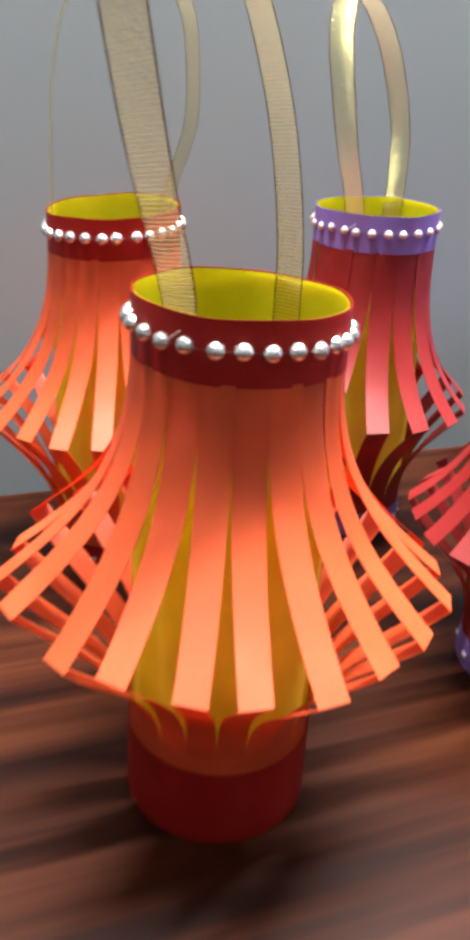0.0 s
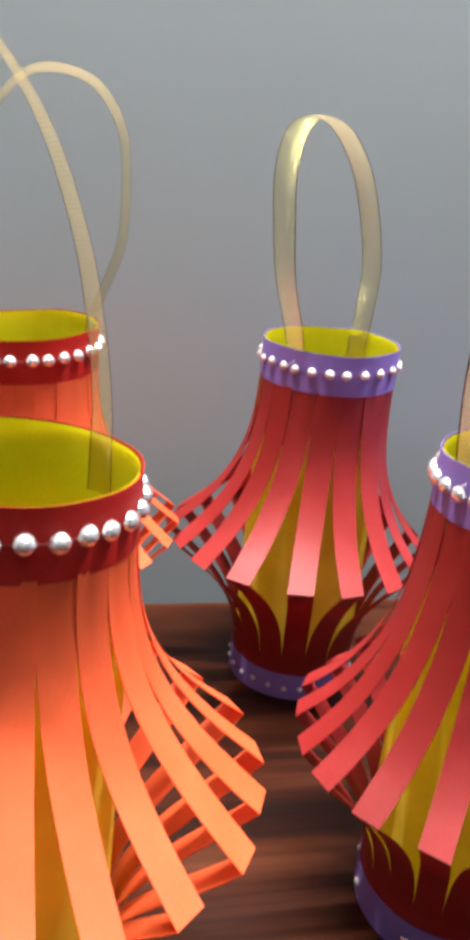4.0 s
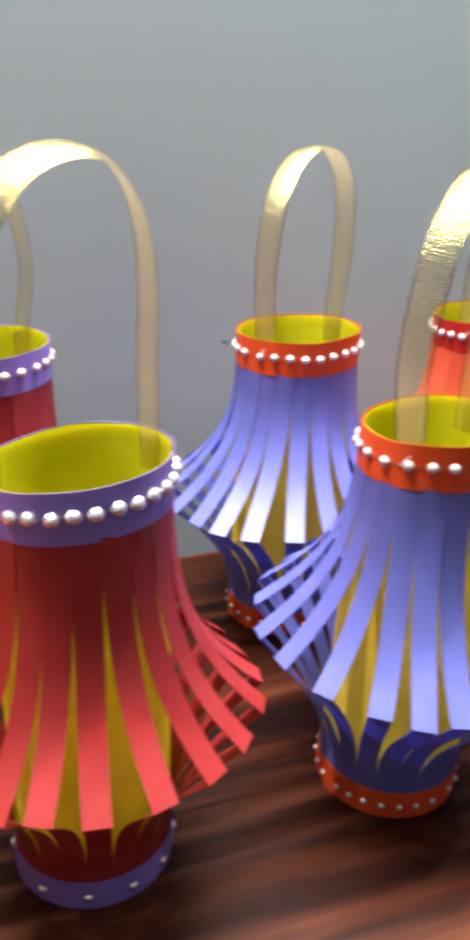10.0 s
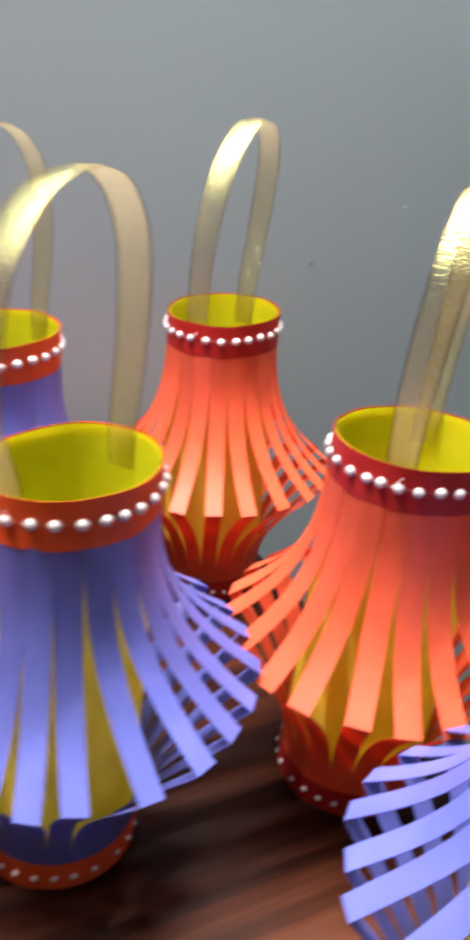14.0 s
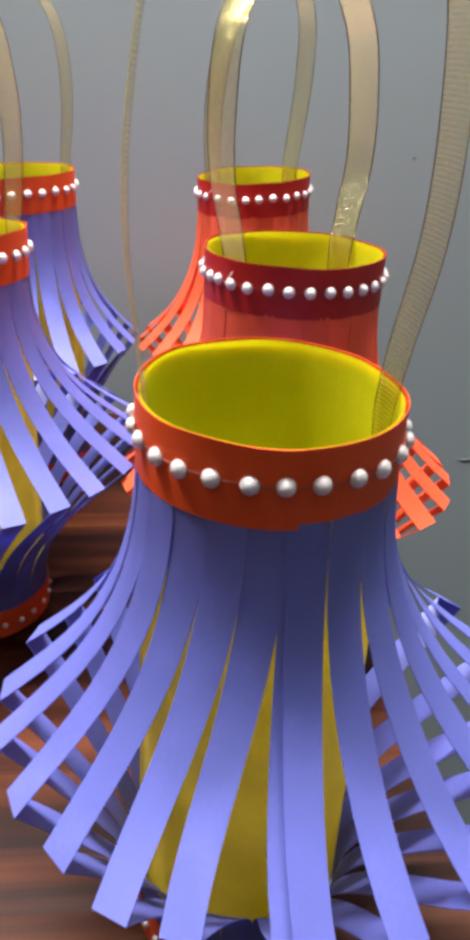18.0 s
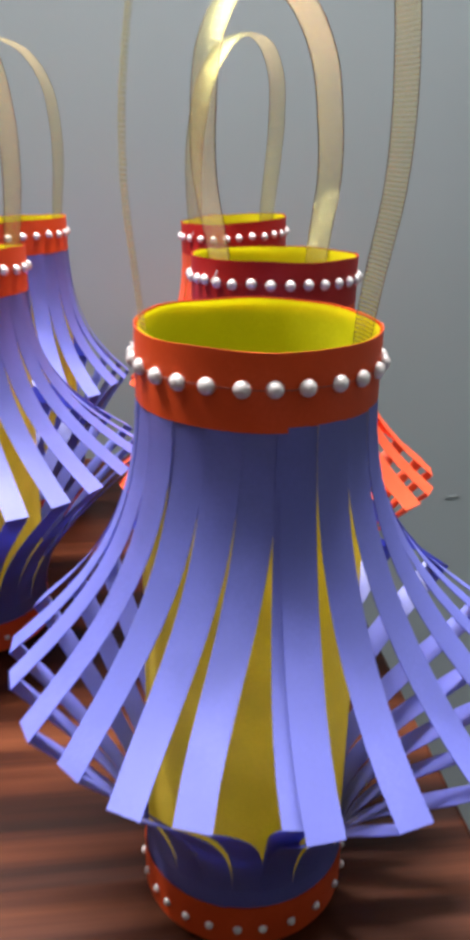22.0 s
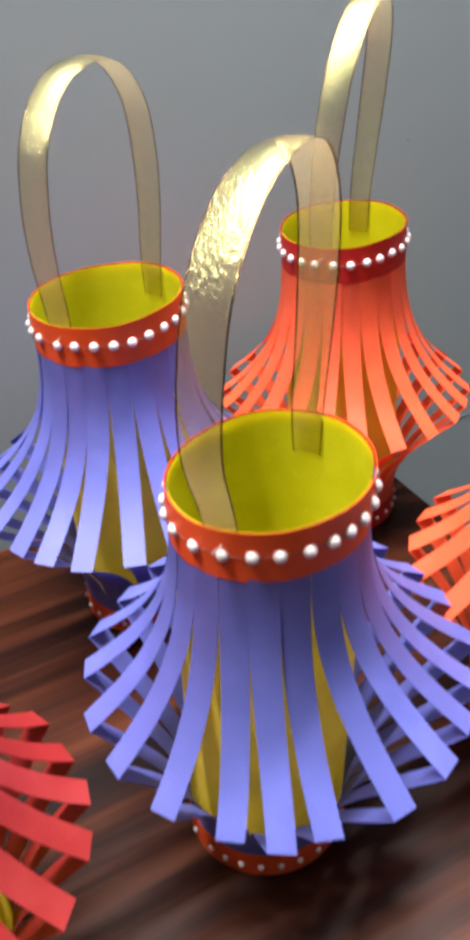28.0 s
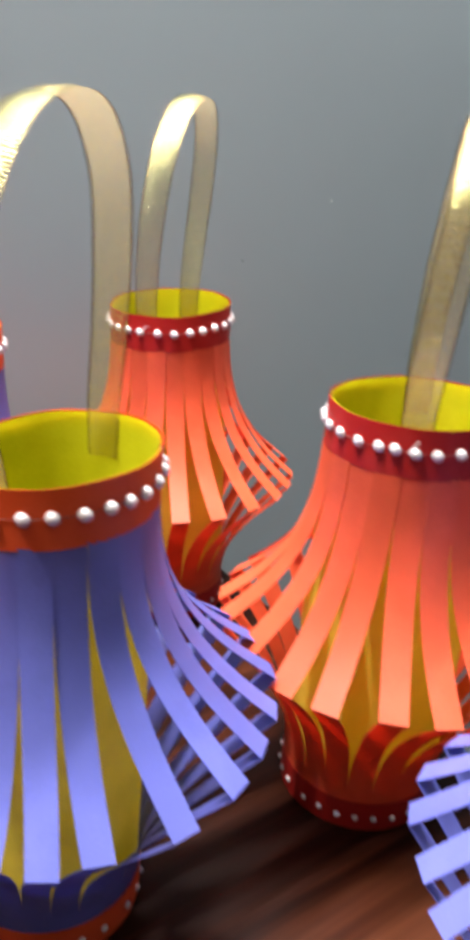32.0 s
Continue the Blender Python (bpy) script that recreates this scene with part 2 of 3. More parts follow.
# ---- the room ----
WALL_V = 0.041                             # the wall's face, behind the table's back edge
slab("wall_back", -2.7, 1.9, WALL_V, WALL_V + 0.12, FLOOR_Z, CEILING_Z, WALL, label="plain grey-blue painted plaster wall behind the table", category="wall")
# side walls, front wall and ceiling are unseen, added to bounce fill light
slab("wall_left", -2.82, -2.7, -4.0, WALL_V, FLOOR_Z, CEILING_Z, WALL, label="unseen grey-blue side wall, added to close the room and bounce light", category="wall")
slab("wall_right", 1.9, 2.02, -4.0, WALL_V, FLOOR_Z, CEILING_Z, WALL, label="unseen grey-blue side wall, added to close the room and bounce light", category="wall")
slab("wall_front", -2.7, 1.9, -4.12, -4.0, FLOOR_Z, CEILING_Z, WALL, label="unseen grey-blue wall facing the table, added to bounce light", category="wall")
slab("floor", -2.82, 2.02, -4.12, WALL_V + 0.12, FLOOR_Z - 0.1, FLOOR_Z, FLOOR, label="dark floor below the table", category="floor")
slab("ceiling", -2.82, 2.02, -4.12, WALL_V + 0.12, CEILING_Z, CEILING_Z + 0.1, CEILING, label="unseen white ceiling, added to bounce the tube lamp's light", category="ceiling")
# a thin dark strip over the wall's lowest 0.165 m
slab("wall_foot_strip", -2.69, 1.89, WALL_V - 0.013, WALL_V - 0.001, FLOOR_Z + 0.001, FLOOR_Z + 0.165, WALL_FOOT, label="dark strip along the foot of the wall", category="skirting board")


def scuff(place, size, seed, mat=SCUFF, flat=0.55, label="small grey knock in the wall paint"):
    """A small knock in the wall's paint."""
    rng = random.Random(seed)
    n = 11
    rim = [(size * (0.6 + 0.5 * rng.random()) * math.cos(6.283 * k / n), size * flat * (0.6 + 0.5 * rng.random()) * math.sin(6.283 * k / n)) for k in range(n)]
    verts = [(0, -0.0001, 0)] + [(x, -0.00006, y) for x, y in rim] + [(x * 1.2, 0.0002, y * 1.2) for x, y in rim]
    faces = [(0, 1 + (k + 1) % n, 1 + k) for k in range(n)] + [(1 + k, 1 + (k + 1) % n, 1 + n + (k + 1) % n, 1 + n + k) for k in range(n)]
    ob = new("wall_scuff", mesh("wall_scuff", verts, faces, mat))
    off = WALL_V - (Vector(place) - CORNER).dot(V)
    ob.matrix_world = Matrix.Translation(Vector(place) + V * (off - 0.0003)) @ Matrix.Rotation(ANGLE, 4, "Z")
    tagged(ob, label, "scuff mark", "marks on the wall", "structure")


for k, (place, size) in enumerate([((0.184, 0.623, 0.144), 0.0016), ((0.505, 0.742, -0.063), 0.007), ((0.502, 0.743, 0.221), 0.0009),
                                   ((0.745, 0.837, -0.051), 0.004), ((0.428, 0.7165, 0.180), 0.0011), ((0.60, 0.78, 0.09), 0.0012)]):
    if k == 2:
        scuff(place, size, k, CHIP, 0.55, "small chip in the wall paint showing white plaster")
    else:
        scuff(place, size, k, SCUFF, 0.16 if size > 0.006 else 0.55)

# ---- the table ----
TABLE_W, TABLE_D, TABLE_T = 1.35, 0.80, 0.026
table = thing("table", room(-TABLE_W / 2, -TABLE_D / 2, 0), "brown wood-grain laminate table pushed up to the wall", "table")
table.rotation_euler = (0, 0, ANGLE)
top = part("tabletop", box_mesh("tabletop", TABLE_W, TABLE_D, TABLE_T, WOOD, 0.0025, 3), table, "streaky brown wood-grain laminate top")
top.location = (0, 0, -TABLE_T / 2)
# dark brown strips on the right and back edges of the top
for name, sx, sy, x, y in (("edge_strip", 0.0012, TABLE_D - 0.008, TABLE_W / 2, 0), ("edge_strip", TABLE_W - 0.008, 0.0012, 0, TABLE_D / 2)):
    e = part(name, box_mesh(name, sx, sy, TABLE_T - 0.008, WOOD_EDGE), table, "dark brown strip along the table's edge")
    e.location = (x, y, -TABLE_T / 2)
leg_mesh = box_mesh("leg", 0.045, 0.045, -FLOOR_Z - TABLE_T, WOOD_EDGE, 0.003)
for sx in (-1, 1):
    for sy in (-1, 1):
        leg = part("leg", leg_mesh, table)
        leg.location = (sx * (TABLE_W / 2 - 0.07), sy * (TABLE_D / 2 - 0.07), (FLOOR_Z - TABLE_T) / 2)

# ---- the lanterns ----
SEG = 64


class Shape:
    """One lantern's measures: tube radius and height, lean of its top, tilt of its rim, crease of its strips."""

    def __init__(self, r, h, lean, tilt, crease, shift, dent=(0.0, 0.0)):
        self.dent = dent                   # where round the rim the paper is pressed out of round
        self.r, self.h, self.lean, self.tilt, self.crease, self.shift = r, h, lean, tilt, crease, shift

    def at(self, rho, a, z, dx=0.0, dy=0.0):
        k = z / self.h
        rho += self.r * k * (0.012 * math.sin(2 * a + self.dent[0]) + 0.007 * math.sin(3 * a + self.dent[1]))
        x, y = rho * math.cos(a), rho * math.sin(a)
        z += 0.0002 * k ** 8 * (math.sin(4 * a + 3 * self.dent[0]) + 0.7 * math.sin(7 * a + 5 * self.dent[1]))    # an uneven cut edge
        return (self.lean[0] * k + x + dx, self.lean[1] * k + y + dy, z - (x * self.tilt[0] + y * self.tilt[1]) * k)


def ring(shape, name, r0, r1, zs, mat, start=0.0, turn=2 * math.pi, grow=0.0, drop=0.0, sheet=False):
    """A paper wall with thickness, r0 inside and r1 outside, through the heights zs. Turned over a full circle it laps over itself."""
    closed = abs(turn - 2 * math.pi) < 1e-6
    n = SEG if closed else SEG + 6
    cols = n if closed else n + 1
    verts, faces = [], []
    for i in range(cols):
        a = start + turn * i / n
        g = grow * (i / n)
        for side, r in ((0, r0), (1, r1)):
            for j, z in enumerate(zs):
                zz = z - drop * (i / n) * (j == 0)
                verts.append(shape.at(r + g, a, max(zz, 0.0004)))
    m = len(zs)
    idx = lambda i, side, j: (i % cols) * 2 * m + side * m + j
    for i in range(n):
        for j in range(m - 1):
            faces.append((idx(i, 1, j), idx(i + 1, 1, j), idx(i + 1, 1, j + 1), idx(i, 1, j + 1)))
            faces.append((idx(i, 0, j + 1), idx(i + 1, 0, j + 1), idx(i + 1, 0, j), idx(i, 0, j)))
        faces.append((idx(i, 1, m - 1), idx(i + 1, 1, m - 1), idx(i + 1, 0, m - 1), idx(i, 0, m - 1)))
        faces.append((idx(i, 0, 0), idx(i + 1, 0, 0), idx(i + 1, 1, 0), idx(i, 1, 0)))
    if not closed:
        for i, flip in ((0, False), (n, True)):
            for j in range(m - 1):
                f = (idx(i, 0, j), idx(i, 1, j), idx(i, 1, j + 1), idx(i, 0, j + 1))
                faces.append(f[::-1] if flip else f)
    if sheet:                              # one sheet of thin paper that lets light through
        faces = [f for f in faces if all((v // m) % 2 == 1 for v in f)]
    me = mesh(name, verts, faces, mat)
    me.set_sharp_from_angle(angle=radians(40))
    flat = lambda p: abs(p.normal.z) > 0.7 or (not closed and p.index >= len(faces) - 2 * (m - 1))
    me.polygons.foreach_set("use_smooth", [not flat(p) for p in me.polygons])
    return me


def bezier(p0, p1, p2, p3, t):
    s = 1 - t
    return tuple(s * s * s * a + 3 * s * s * t * b + 3 * s * t * t * c + t * t * t * d for a, b, c, d in zip(p0, p1, p2, p3))


def strip_mesh(shape, a0, a1, width, z_top, z_low, mat, rng, tuck=0.0, over=0.0):
    """One cut strip: out from the collar to the crease and back in to the foot."""
    r0 = shape.r + 0.0003
    rc, zc, *lift = shape.crease
    zc += sum(lift) * (1 + math.sin(a1))
    rc += rng.uniform(-0.0015, 0.0015) - tuck
    zc += rng.uniform(-0.0015, 0.0015)
    twist = radians(rng.uniform(-7, 7))
    sag = rng.uniform(-0.002, 0.002)
    up, low, n = [], [], 12
    for k in range(n + 1):
        t = k / n
        up.append((*bezier((r0, z_top), (r0 + 0.0005, z_top - 0.032), (rc - 0.031 + sag, zc + 0.025), (rc, zc), t), t))
    for k in range(1, n + 1):
        t = k / n
        low.append((*bezier((rc, zc), (rc - 0.021 + sag, zc - 0.021), (r0 + 0.0015, z_low + 0.022), (r0, z_low), t), 1 - t))
    rows = up + low
    verts, faces = [], []
    thick = 0.00025
    for i, (rho, z, t) in enumerate(rows):
        q, p = rows[max(i - 1, 0)], rows[min(i + 1, len(rows) - 1)]
        dr, dz = p[0] - q[0], p[1] - q[1]
        if i == n:
            dr, dz = 0.0, -1.0
        d = math.hypot(dr, dz) or 1
        nr, nz = -dz / d, dr / d
        a = a0 + (a1 - a0) * t * t * (3 - 2 * t)
        dx, dy = shape.shift[0] * t * t, shape.shift[1] * t * t
        tw = math.sin(twist) * t * t
        half = width / 2 * (1 + 0.05 * min(1.0, t * 6) * max(0.0, 1 - 1.6 * t if i <= n else 0.0))
        for s in (-half, -half * 0.35, half * 0.35, half):
            bow = over - (s * s) / (2 * r0) * (1 - t)
            for side in (1, 0):
                off = thick * side + bow + s * tw
                rr = rho + nr * off if t > 0 else rho + thick * side + bow
                zz = z + nz * off if t > 0 else z
                x, y, zz = shape.at(rr, a, zz, dx, dy)
                verts.append((x - math.sin(a) * s, y + math.cos(a) * s, zz))
    m = 4
    at = lambda i, j, side: i * 2 * m + j * 2 + (0 if side else 1)
    for i in range(len(rows) - 1):
        for j in range(m - 1):
            faces.append((at(i, j, 1), at(i, j + 1, 1), at(i + 1, j + 1, 1), at(i + 1, j, 1)))
            faces.append((at(i, j, 0), at(i + 1, j, 0), at(i + 1, j + 1, 0), at(i, j + 1, 0)))
        faces.append((at(i, 0, 1), at(i + 1, 0, 1), at(i + 1, 0, 0), at(i, 0, 0)))
        faces.append((at(i, m - 1, 0), at(i + 1, m - 1, 0), at(i + 1, m - 1, 1), at(i, m - 1, 1)))
    me = mesh("strip", verts, [f[::-1] for f in faces], mat)
    me.polygons.foreach_set("use_smooth", [k % (2 * m) < 2 * (m - 1) for k in range(len(faces))])
    # the crease stays sharp
    crease = {at(n, j, s) for j in range(m) for s in (0, 1)}
    for e in me.edges:
        if e.vertices[0] in crease and e.vertices[1] in crease:
            e.use_edge_sharp = True
    return me


def bead_mesh(name, radius, height, mat, heart=False, n=12, rows=5, smooth=True):
    """A half-round stick-on bead, flat side at x = 0."""
    verts, faces = [], []
    for j in range(rows):
        b = math.pi / 2 * j / rows
        for i in range(n):
            a = 2 * math.pi * i / n
            rr = radius * math.cos(b)
            if heart:
                rr *= 1.0 - 0.35 * max(0.0, math.sin(a)) ** 6 + 0.25 * max(0.0, -math.sin(a)) ** 4
            verts.append((height * math.sin(b), rr * math.cos(a), rr * math.sin(a)))
    verts.append((height, 0, 0))
    for j in range(rows - 1):
        for i in range(n):
            faces.append((j * n + i, j * n + (i + 1) % n, (j + 1) * n + (i + 1) % n, (j + 1) * n + i))
    top_v = len(verts) - 1
    for i in range(n):
        faces.append(((rows - 1) * n + i, (rows - 1) * n + (i + 1) % n, top_v))
    faces.append(tuple(range(n - 1, -1, -1)))
    return mesh(name, verts, faces, mat, smooth)


BIG_BEAD = bead_mesh("pearl", 0.0022, 0.0020, PEARL)
BIG_SILVER = bead_mesh("pearl", 0.0027, 0.0026, SILVER, False, 10, 4, False)
SMALL_BEAD = bead_mesh("pearl", 0.0014, 0.0014, PEARL)
HEART = bead_mesh("heart_bead", 0.0022, 0.0014, SILVER, True)
STAPLE_MESH = box_mesh("staple", 0.0004, 0.0060, 0.0004, STAPLE, 0.0001, 1)


def spread(known, n):
    """n angles round the circle: those known, and the wide gaps filled evenly."""
    known = sorted(k % 360 for k in known)
    gaps = [((known[(i + 1) % len(known)] - k) % 360 or 360, k) for i, k in enumerate(known)]
    step = 360 / n
    counts = [round(gap / step) - 1 if gap > 1.6 * step else 0 for gap, _ in gaps]
    out = []
    for (gap, k), c in zip(gaps, counts):
        out += [k + gap * j / (c + 1) for j in range(c + 1)]
    return sorted(a % 360 for a in out)


def ribbon_mesh(shape, a_left, a_right, rise, bulge, apex, width, rng, twist=None):
    """A sheer ribbon loop, stuck inside the tube at two places, standing up as a handle."""
    r = shape.r * 0.955
    foot = []
    for a in (radians(a_left), radians(a_right)):
        foot.append(Vector(shape.at(r, a, shape.h)))
    mid = (foot[0] + foot[1]) / 2
    across = (foot[1] - foot[0]) / 2
    side = Vector((0, 0, 1)).cross(across).normalized()
    if not isinstance(bulge, tuple):
        bulge = (bulge, bulge)
    half = lambda b: [(-1.0, -0.16), (-1.0, -0.06), (-1.0 - 0.35 * (b - 1), 0.08), (-b, 0.30), (-b * 0.99, 0.53), (-b * 0.86, 0.77), (-b * 0.50, 0.945), (0.0, 1.0)]
    prof = half(bulge[0]) + [(-x, z) for x, z in half(bulge[1])[-2::-1]]
    pts = []
    for x, z in prof:
        lift = max(z, 0) ** 1.5
        pts.append(mid + across * x + Vector((0, 0, rise * z)) + Vector((apex[0], apex[1], 0)) * lift)
    # each leg stands against the tube's wall where it is stuck
    tang = [Vector((-math.sin(radians(a_left)), math.cos(radians(a_left)), 0)), Vector((math.sin(radians(a_right)), -math.cos(radians(a_right)), 0))]
    if tang[0].dot(side) < 0:
        tang[0].negate()
    if tang[1].dot(side) < 0:
        tang[1].negate()
    path, steps = [], 8
    for i in range(len(pts) - 1):
        p0, p1, p2, p3 = pts[max(i - 1, 0)], pts[i], pts[i + 1], pts[min(i + 2, len(pts) - 1)]
        for k in range(steps):
            t = k / steps
            path.append(0.5 * ((2 * p1) + (p2 - p0) * t + (2 * p0 - 5 * p1 + 4 * p2 - p3) * t * t + (3 * p1 - p0 - 3 * p2 + p3) * t ** 3))
    path.append(pts[-1])
    verts, uvs, faces, run = [], [], [], 0.0
    tw = twist or (rng.uniform(-0.2, 0.2), rng.uniform(-0.2, 0.2))
    last = len(path) - 1
    for i, p in enumerate(path):
        if i:
            run += (p - path[i - 1]).length
        f = i / last
        w = side.copy()
        for tng, g in ((tang[0], max(0, 1 - f / 0.3)), (tang[1], max(0, 1 - (1 - f) / 0.3))):
            w = w.lerp(tng, g)
        along = (path[min(i + 1, last)] - path[max(i - 1, 0)]).normalized()
        w = (Matrix.Rotation(1.5 * (tw[0] * (1 - f) + tw[1] * f) * math.sin(math.pi * f), 3, along) @ w)
        w = (w - along * w.dot(along)).normalized()
        nrm = along.cross(w)
        wide = width * (0.80 + 0.20 * min(1.0, min(f, 1 - f) / 0.28))
        for s in (-0.5, -0.44, -0.2, 0.2, 0.44, 0.5):
            verts.append(p + w * (wide * s) + nrm * (0.0006 * math.cos(6.28 * s)))
            uvs.append((s + 0.5, run))
    for i in range(last):
        for j in range(5):
            faces.append((i * 6 + j, i * 6 + j + 1, i * 6 + j + 7, i * 6 + j + 6))
    return mesh("ribbon_handle", verts, faces, GOLD, True, uvs)


def beads(shape, parent, me, known, n, rho, z, rng, name="pearl"):
    for deg in spread(known or [rng.uniform(0, 360)], n):
        a = radians(deg + rng.uniform(-0.7, 0.7))
        dz = rng.uniform(-0.0004, 0.0004)
        ob = part(name, me, parent)
        slope = -(math.cos(a) * shape.tilt[0] + math.sin(a) * shape.tilt[1]) * z / shape.h
        ob.matrix_basis = Matrix.Translation(shape.at(rho, a, z + dz)) @ Matrix.Rotation(a, 4, "Z") @ Matrix.Rotation(-slope, 4, "Y")


def lantern(place, shape, sleeve, band, label, known, ribbon, pearls, foot_beads, seed, seam=90.0, big=BIG_BEAD, strips=22, foot=0.0148, turned=0.0):
    rng = random.Random(seed)
    top = thing("paper_lantern", place, label, "paper lantern", "paper lanterns on the table")
    r, h = shape.r, shape.h
    z_top, z_low, band_h = h - 0.0177, foot + 0.0062, 0.0178
    part("lining", ring(shape, "lining", r - 0.0005, r - 0.0003, [0.0006, h * 0.33, h * 0.66, h - 0.0003], YELLOW, sheet=True), top, "bright yellow paper lining of the tube")
    part("inner_tube", ring(shape, "inner_tube", r - 0.0002, r, [0.0006, h * 0.33, h * 0.66, h - 0.0006], GOLDEN, sheet=True), top, "golden yellow paper tube inside the strips")
    part("top_collar", ring(shape, "top_collar", r + 0.0002, r + 0.00055, [z_top - 0.0002, z_top + 0.006, h - 0.004], sleeve), top)
    part("bottom_collar", ring(shape, "bottom_collar", r + 0.0002, r + 0.00055, [0.0005, z_low / 2, z_low + 0.0002], sleeve), top)
    lap = 2 * math.pi * 1.06
    upper = part("top_band", ring(shape, "top_band", r + 0.0006, r + 0.00078, [h - band_h, h - band_h / 2, h], band, radians(seam) - lap, lap, 0.0002, 0.0012), top, "paper band round the rim")
    angles = spread(known, strips)
    root, roots = -1, []                   # two strips that lap over one another start from one place
    for i, a in enumerate(angles):
        root += 0 if i and a - angles[i - 1] < 5 else 1
        roots.append(root)
    step = 360 / (root + 1)
    base = turned + sum(((a - k * step + 180) % 360) - 180 for k, a in zip(roots, angles)) / len(angles)
    width = 2 * math.pi * (r + 0.0005) / (root + 1) * 1.004
    for i, (k, a) in enumerate(zip(roots, angles)):
        lapped = i + 1 < len(roots) and roots[i + 1] == k
        a0 = base + k * step - (2.0 if lapped else 0.0)
        d = ((a - a0 + 180) % 360) - 180
        part("strip", strip_mesh(shape, radians(a0), radians(a0 + d), width, z_top, z_low, sleeve, rng, 0.003 if lapped else 0.0, 0.0003 * (i % 2)), top)
    beads(shape, upper, big, *pearls, r + 0.0012, h - 0.0086, rng)
    part("thread", ring(shape, "thread", r + 0.0011, r + 0.0013, [h - 0.00869, h - 0.00851], THREAD), upper, "thin pale thread that strings the pearls")
    lower = part("bottom_band", ring(shape, "bottom_band", r + 0.0007, r + 0.0009, [0.0004, foot / 2, foot], band, radians(seam) - lap, lap, 0.0004), top, "paper band round the foot")
    if foot_beads:
        seen, count, kind = foot_beads
        beads(shape, lower, HEART if kind == "heart" else SMALL_BEAD, seen, count, r + 0.0012, 0.0068, rng, "heart_bead" if kind == "heart" else "pearl")
    a_left, a_right, rise, bulge, apex, *twist = ribbon
    rb = part("ribbon_handle", ribbon_mesh(shape, a_left, a_right, rise, bulge, apex, 0.0125, rng, *twist), top, "sheer gold organza ribbon loop")
    for a in (a_left, a_right):
        s = part("staple", STAPLE_MESH, upper, "bright wire staple")
        s.matrix_basis = Matrix.Translation(shape.at(r + 0.0017, radians(a), h - 0.0065)) @ Matrix.Rotation(radians(a), 4, "Z") @ Matrix.Rotation(radians(rng.choice((38, 52))), 4, "X")
    return top


ORANGE_LABEL = "orange paper lantern with a dark red pearl-studded band, yellow inside"
RED_LABEL = "red paper lantern with a lilac pearl-studded band, yellow inside"
BLUE_LABEL = "violet-blue paper lantern with an orange-red pearl-studded band, yellow inside"

lantern((-0.0014, 0.2355, 0), Shape(0.0318, 0.1817, (0.0004, 0.0063), (0.0294, -0.0009), (0.0734, 0.0896), (-0.0003, 0.0022), (0.0, 1.0)),
        ORANGE, DARK_RED, ORANGE_LABEL, [-149, -126.7, -113.2, -95.4, -81.6, -65.1, -48.6, -31, -13.6, 3.8, 20], (239, 60, 0.105, (1.2, 1.05), (-0.022, -0.006), (0.1, 0.35)), ([-114, -99.5, -87, -74, -60.5, -46.5, -34.9, -23.4], 27), None, 11, 90, BIG_SILVER, strips=20, foot=0.030)
lantern((0.1413, 0.3150, 0), Shape(0.0321, 0.1824, (0.0016, -0.0041), (-0.1051, 0.0007), (0.0669, 0.0774), (0.0019, 0.0008), (2.3, 2.7)),
        RED, LILAC, RED_LABEL, [-128, -109.5, -95.5, -79, -59, -39.7, -23, -5.3, 11.8], (214, 41, 0.098, (1.1, 0.97), (0.005, -0.012), (1.0, -0.45)), ([-134, -118.3, -105.6, -92.8, -81, -69.4, -57.7, -46], 30), ([-167.5, -117.9, -84.3, -52.2, -24.6], 11, 'heart'), 12, 90, BIG_SILVER)
lantern((0.2731, 0.3669, 0), Shape(0.0320, 0.1811, (0.0061, -0.0035), (-0.0824, 0.0238), (0.0735, 0.0813, 0.005), (0.0047, 0.0058), (4.6, 4.4)),
        BLUE, VERMILION, BLUE_LABEL, [159, 174, -150, -130, -111, -98, -86, -66, -49.3, -34.7, -20.9], (235, 57, 0.097, (1.3, 1.1), (0.004, -0.01), (0.3, -0.4)), ([-157.7, -140.3, -121.6, -107.4, -93, -79.2, -66.1, -54.8, -43], 26), ([-157.7, -141, -128, -115.6, -101.5, -88.4, -74.4, -59.2, -38.9], 26, 'pearl'), 13, 90)
lantern((0.4107, 0.4009, 0), Shape(0.0333, 0.1815, (0.0023, -0.0072), (0.0017, 0.0178), (0.0711, 0.0855), (0.0033, 0.0014), (0.6, 6.1)),
        CORAL, DARK_RED, ORANGE_LABEL, [174.5, -165, -146, -131.5, -112.5, -97, -81.3, -60, -26, -7.7], (241, 66, 0.097, 1.25, (0.001, -0.016), (0.12, -0.2)), ([-167.4, -152, -138.8, -128.3, -117.1, -104.8, -91.5, -79.2, -67.2], 29), ([-171, -152.6, -139, -125.9, -112.8, -99.8, -86.4], 27, 'pearl'), 14, 90)
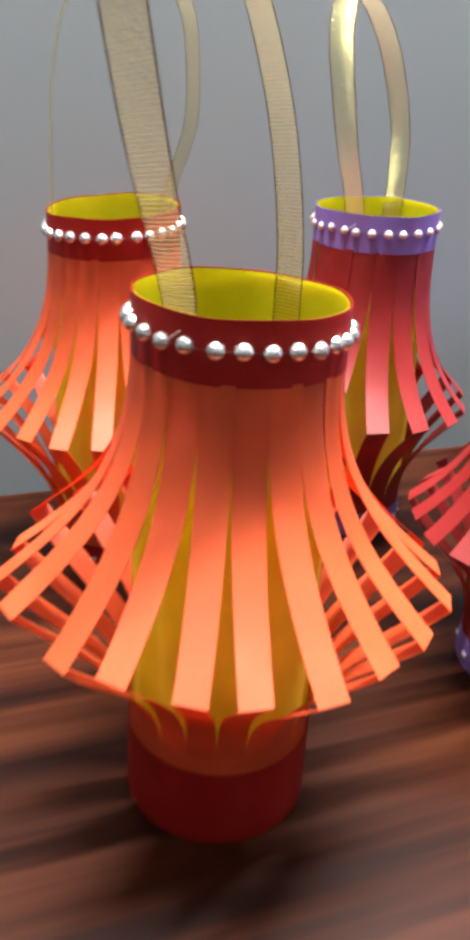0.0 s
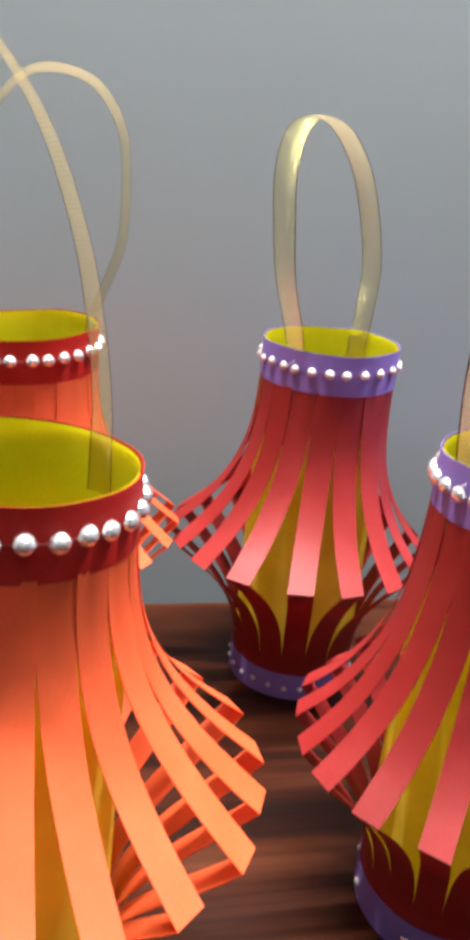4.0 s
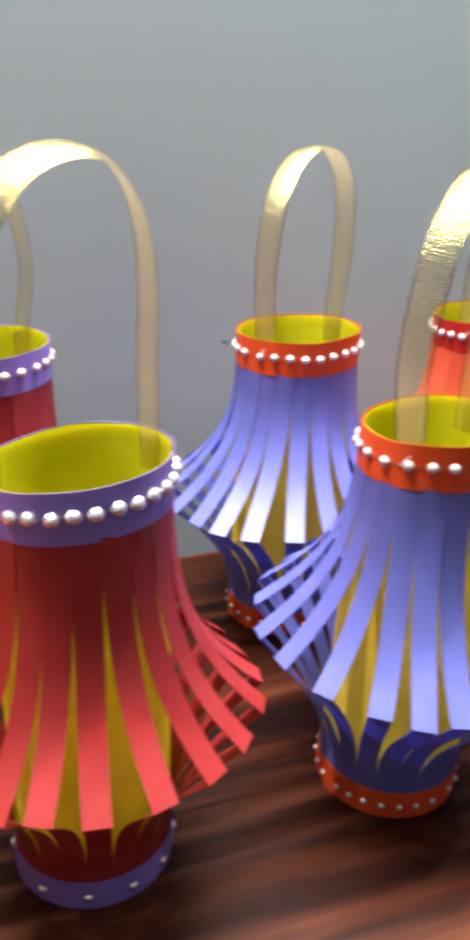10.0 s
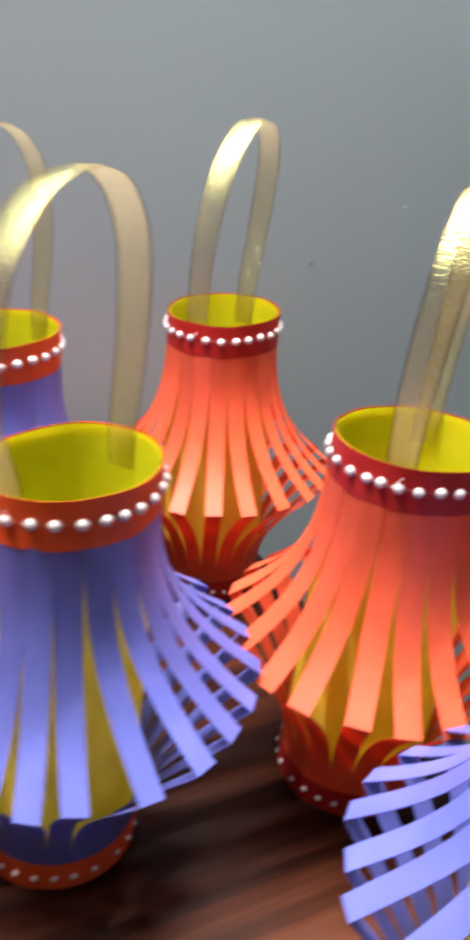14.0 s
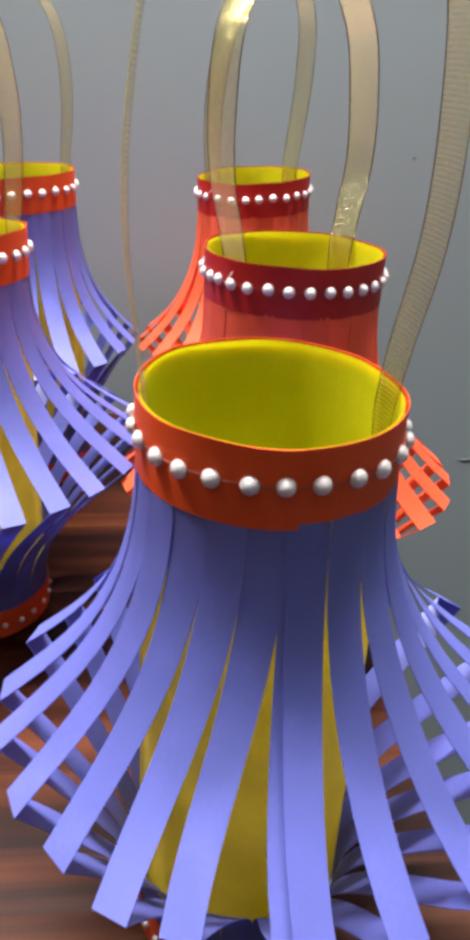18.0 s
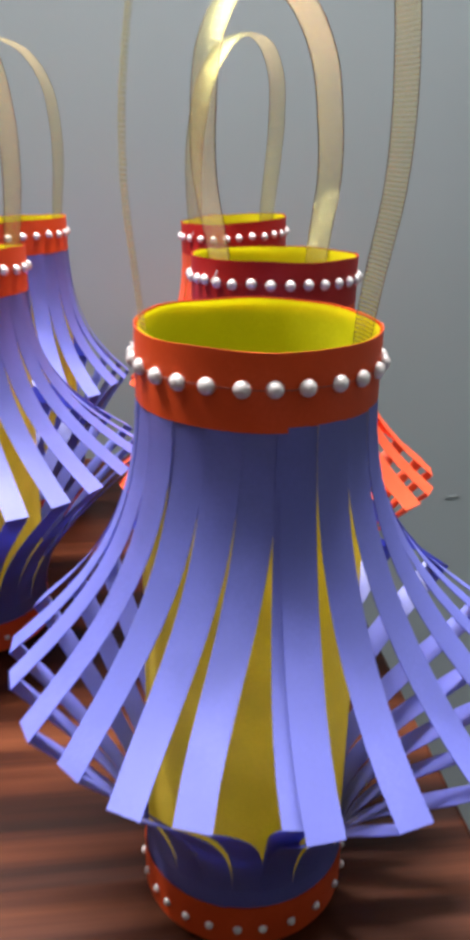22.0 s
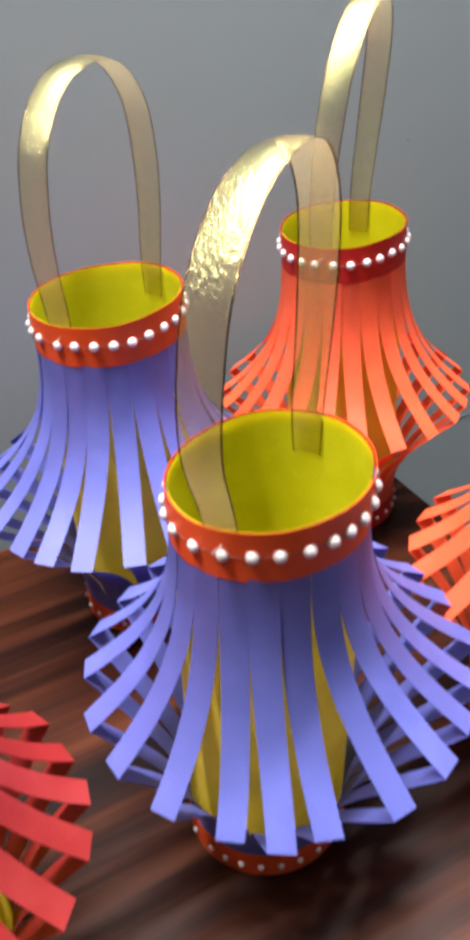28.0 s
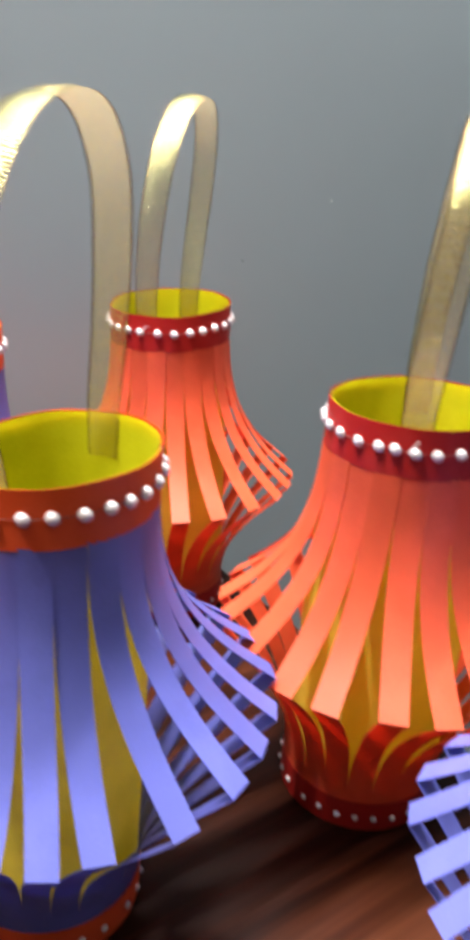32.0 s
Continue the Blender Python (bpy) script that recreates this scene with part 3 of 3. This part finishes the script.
lantern((0.4363, 0.2550, 0), Shape(0.0309, 0.1809, (0.0019, 0.0009), (0.0150, -0.0207), (0.075, 0.0842, 0.001), (0.0055, 0.0028), (2.9, 1.5)),
        BLUE, VERMILION, BLUE_LABEL, [-117.5, -102.5, -90, -71.6, -68, -52.3, -35, 138, 152, 165, 179, -164], (205, 28, 0.112, (1.15, 1.2), (0.004, 0), (0.1, -0.2)), ([-124.5, -111.8, -96.8, -82.8, -69.2, -55.4, -39.7, -26.6], 26), ([-132, -121.5, -108.7, -94, -79.4, -65.5, -49.4, -32.5, -13.8], 25, 'pearl'), 15, -63, strips=20, turned=8.0)
lantern((-0.0637, 0.4024, 0), Shape(0.0307, 0.1821, (0.0002, -0.0000), (-0.0572, -0.0601), (0.0709, 0.087), (0.0012, 0.0048), (5.2, 3.2)),
        ORANGE, DARK_RED, ORANGE_LABEL, [-24, -8, 16], (188, 40, 0.105, (1.0, 1.4), (0.004, 0.012)), ([-90.8, -79, -63.9, -52.1, -40.5, -26.7], 27), (None, 26, 'pearl'), 16, 90, BIG_SILVER)
lantern((0.0675, 0.4560, 0), Shape(0.0315, 0.1821, (0.0001, -0.0005), (-0.0124, -0.0404), (0.0652, 0.0806), (-0.0051, -0.0045), (1.2, 4.9)),
        RED, LILAC, RED_LABEL, [-108, -82.5, -61.2, -40.5], (240, 66, 0.099, 1.35, (-0.018, 0.018), (-0.3, 0.35)), ([-141.1, -126.5, -114.8, -101.1, -86.4, -72.5, -57.7, -42.1, -25.5], 25), (None, 24, 'pearl'), 17, 90, strips=17)
lantern((0.2277, 0.5095, 0), Shape(0.0337, 0.1823, (0.0005, -0.0040), (-0.0498, -0.0043), (0.0725, 0.0858), (-0.005, -0.0027), (3.5, 0.3)),
        BLUE, VERMILION, BLUE_LABEL, [-131.7, -120, -104.4, -86, 174.4], (234, 48, 0.094, 1.1, (0.003, -0.005), (0.4, -0.3)), ([-148.1, -127.6, -112.2, -99.2, -85.3, -73.2, -60.2, -47.7], 27), (None, 25, 'pearl'), 18, 90)
lantern((0.3527, 0.5697, 0), Shape(0.0318, 0.1810, (-0.0034, -0.0005), (-0.0539, -0.0265), (0.0705, 0.0825), (0.0012, 0.0018), (5.8, 2.0)),
        CORAL, DARK_RED, ORANGE_LABEL, [-129.5, -112.5, -95.5, -79.3, -60.8, -41.4, -13.5], (237, 60, 0.102, 1.1, (0.01, -0.004), (0.4, -0.3)), ([-139, -126.3, -111.4, -96.8, -82, -69.2, -55.3], 26), (None, 26, 'pearl'), 19, 90)
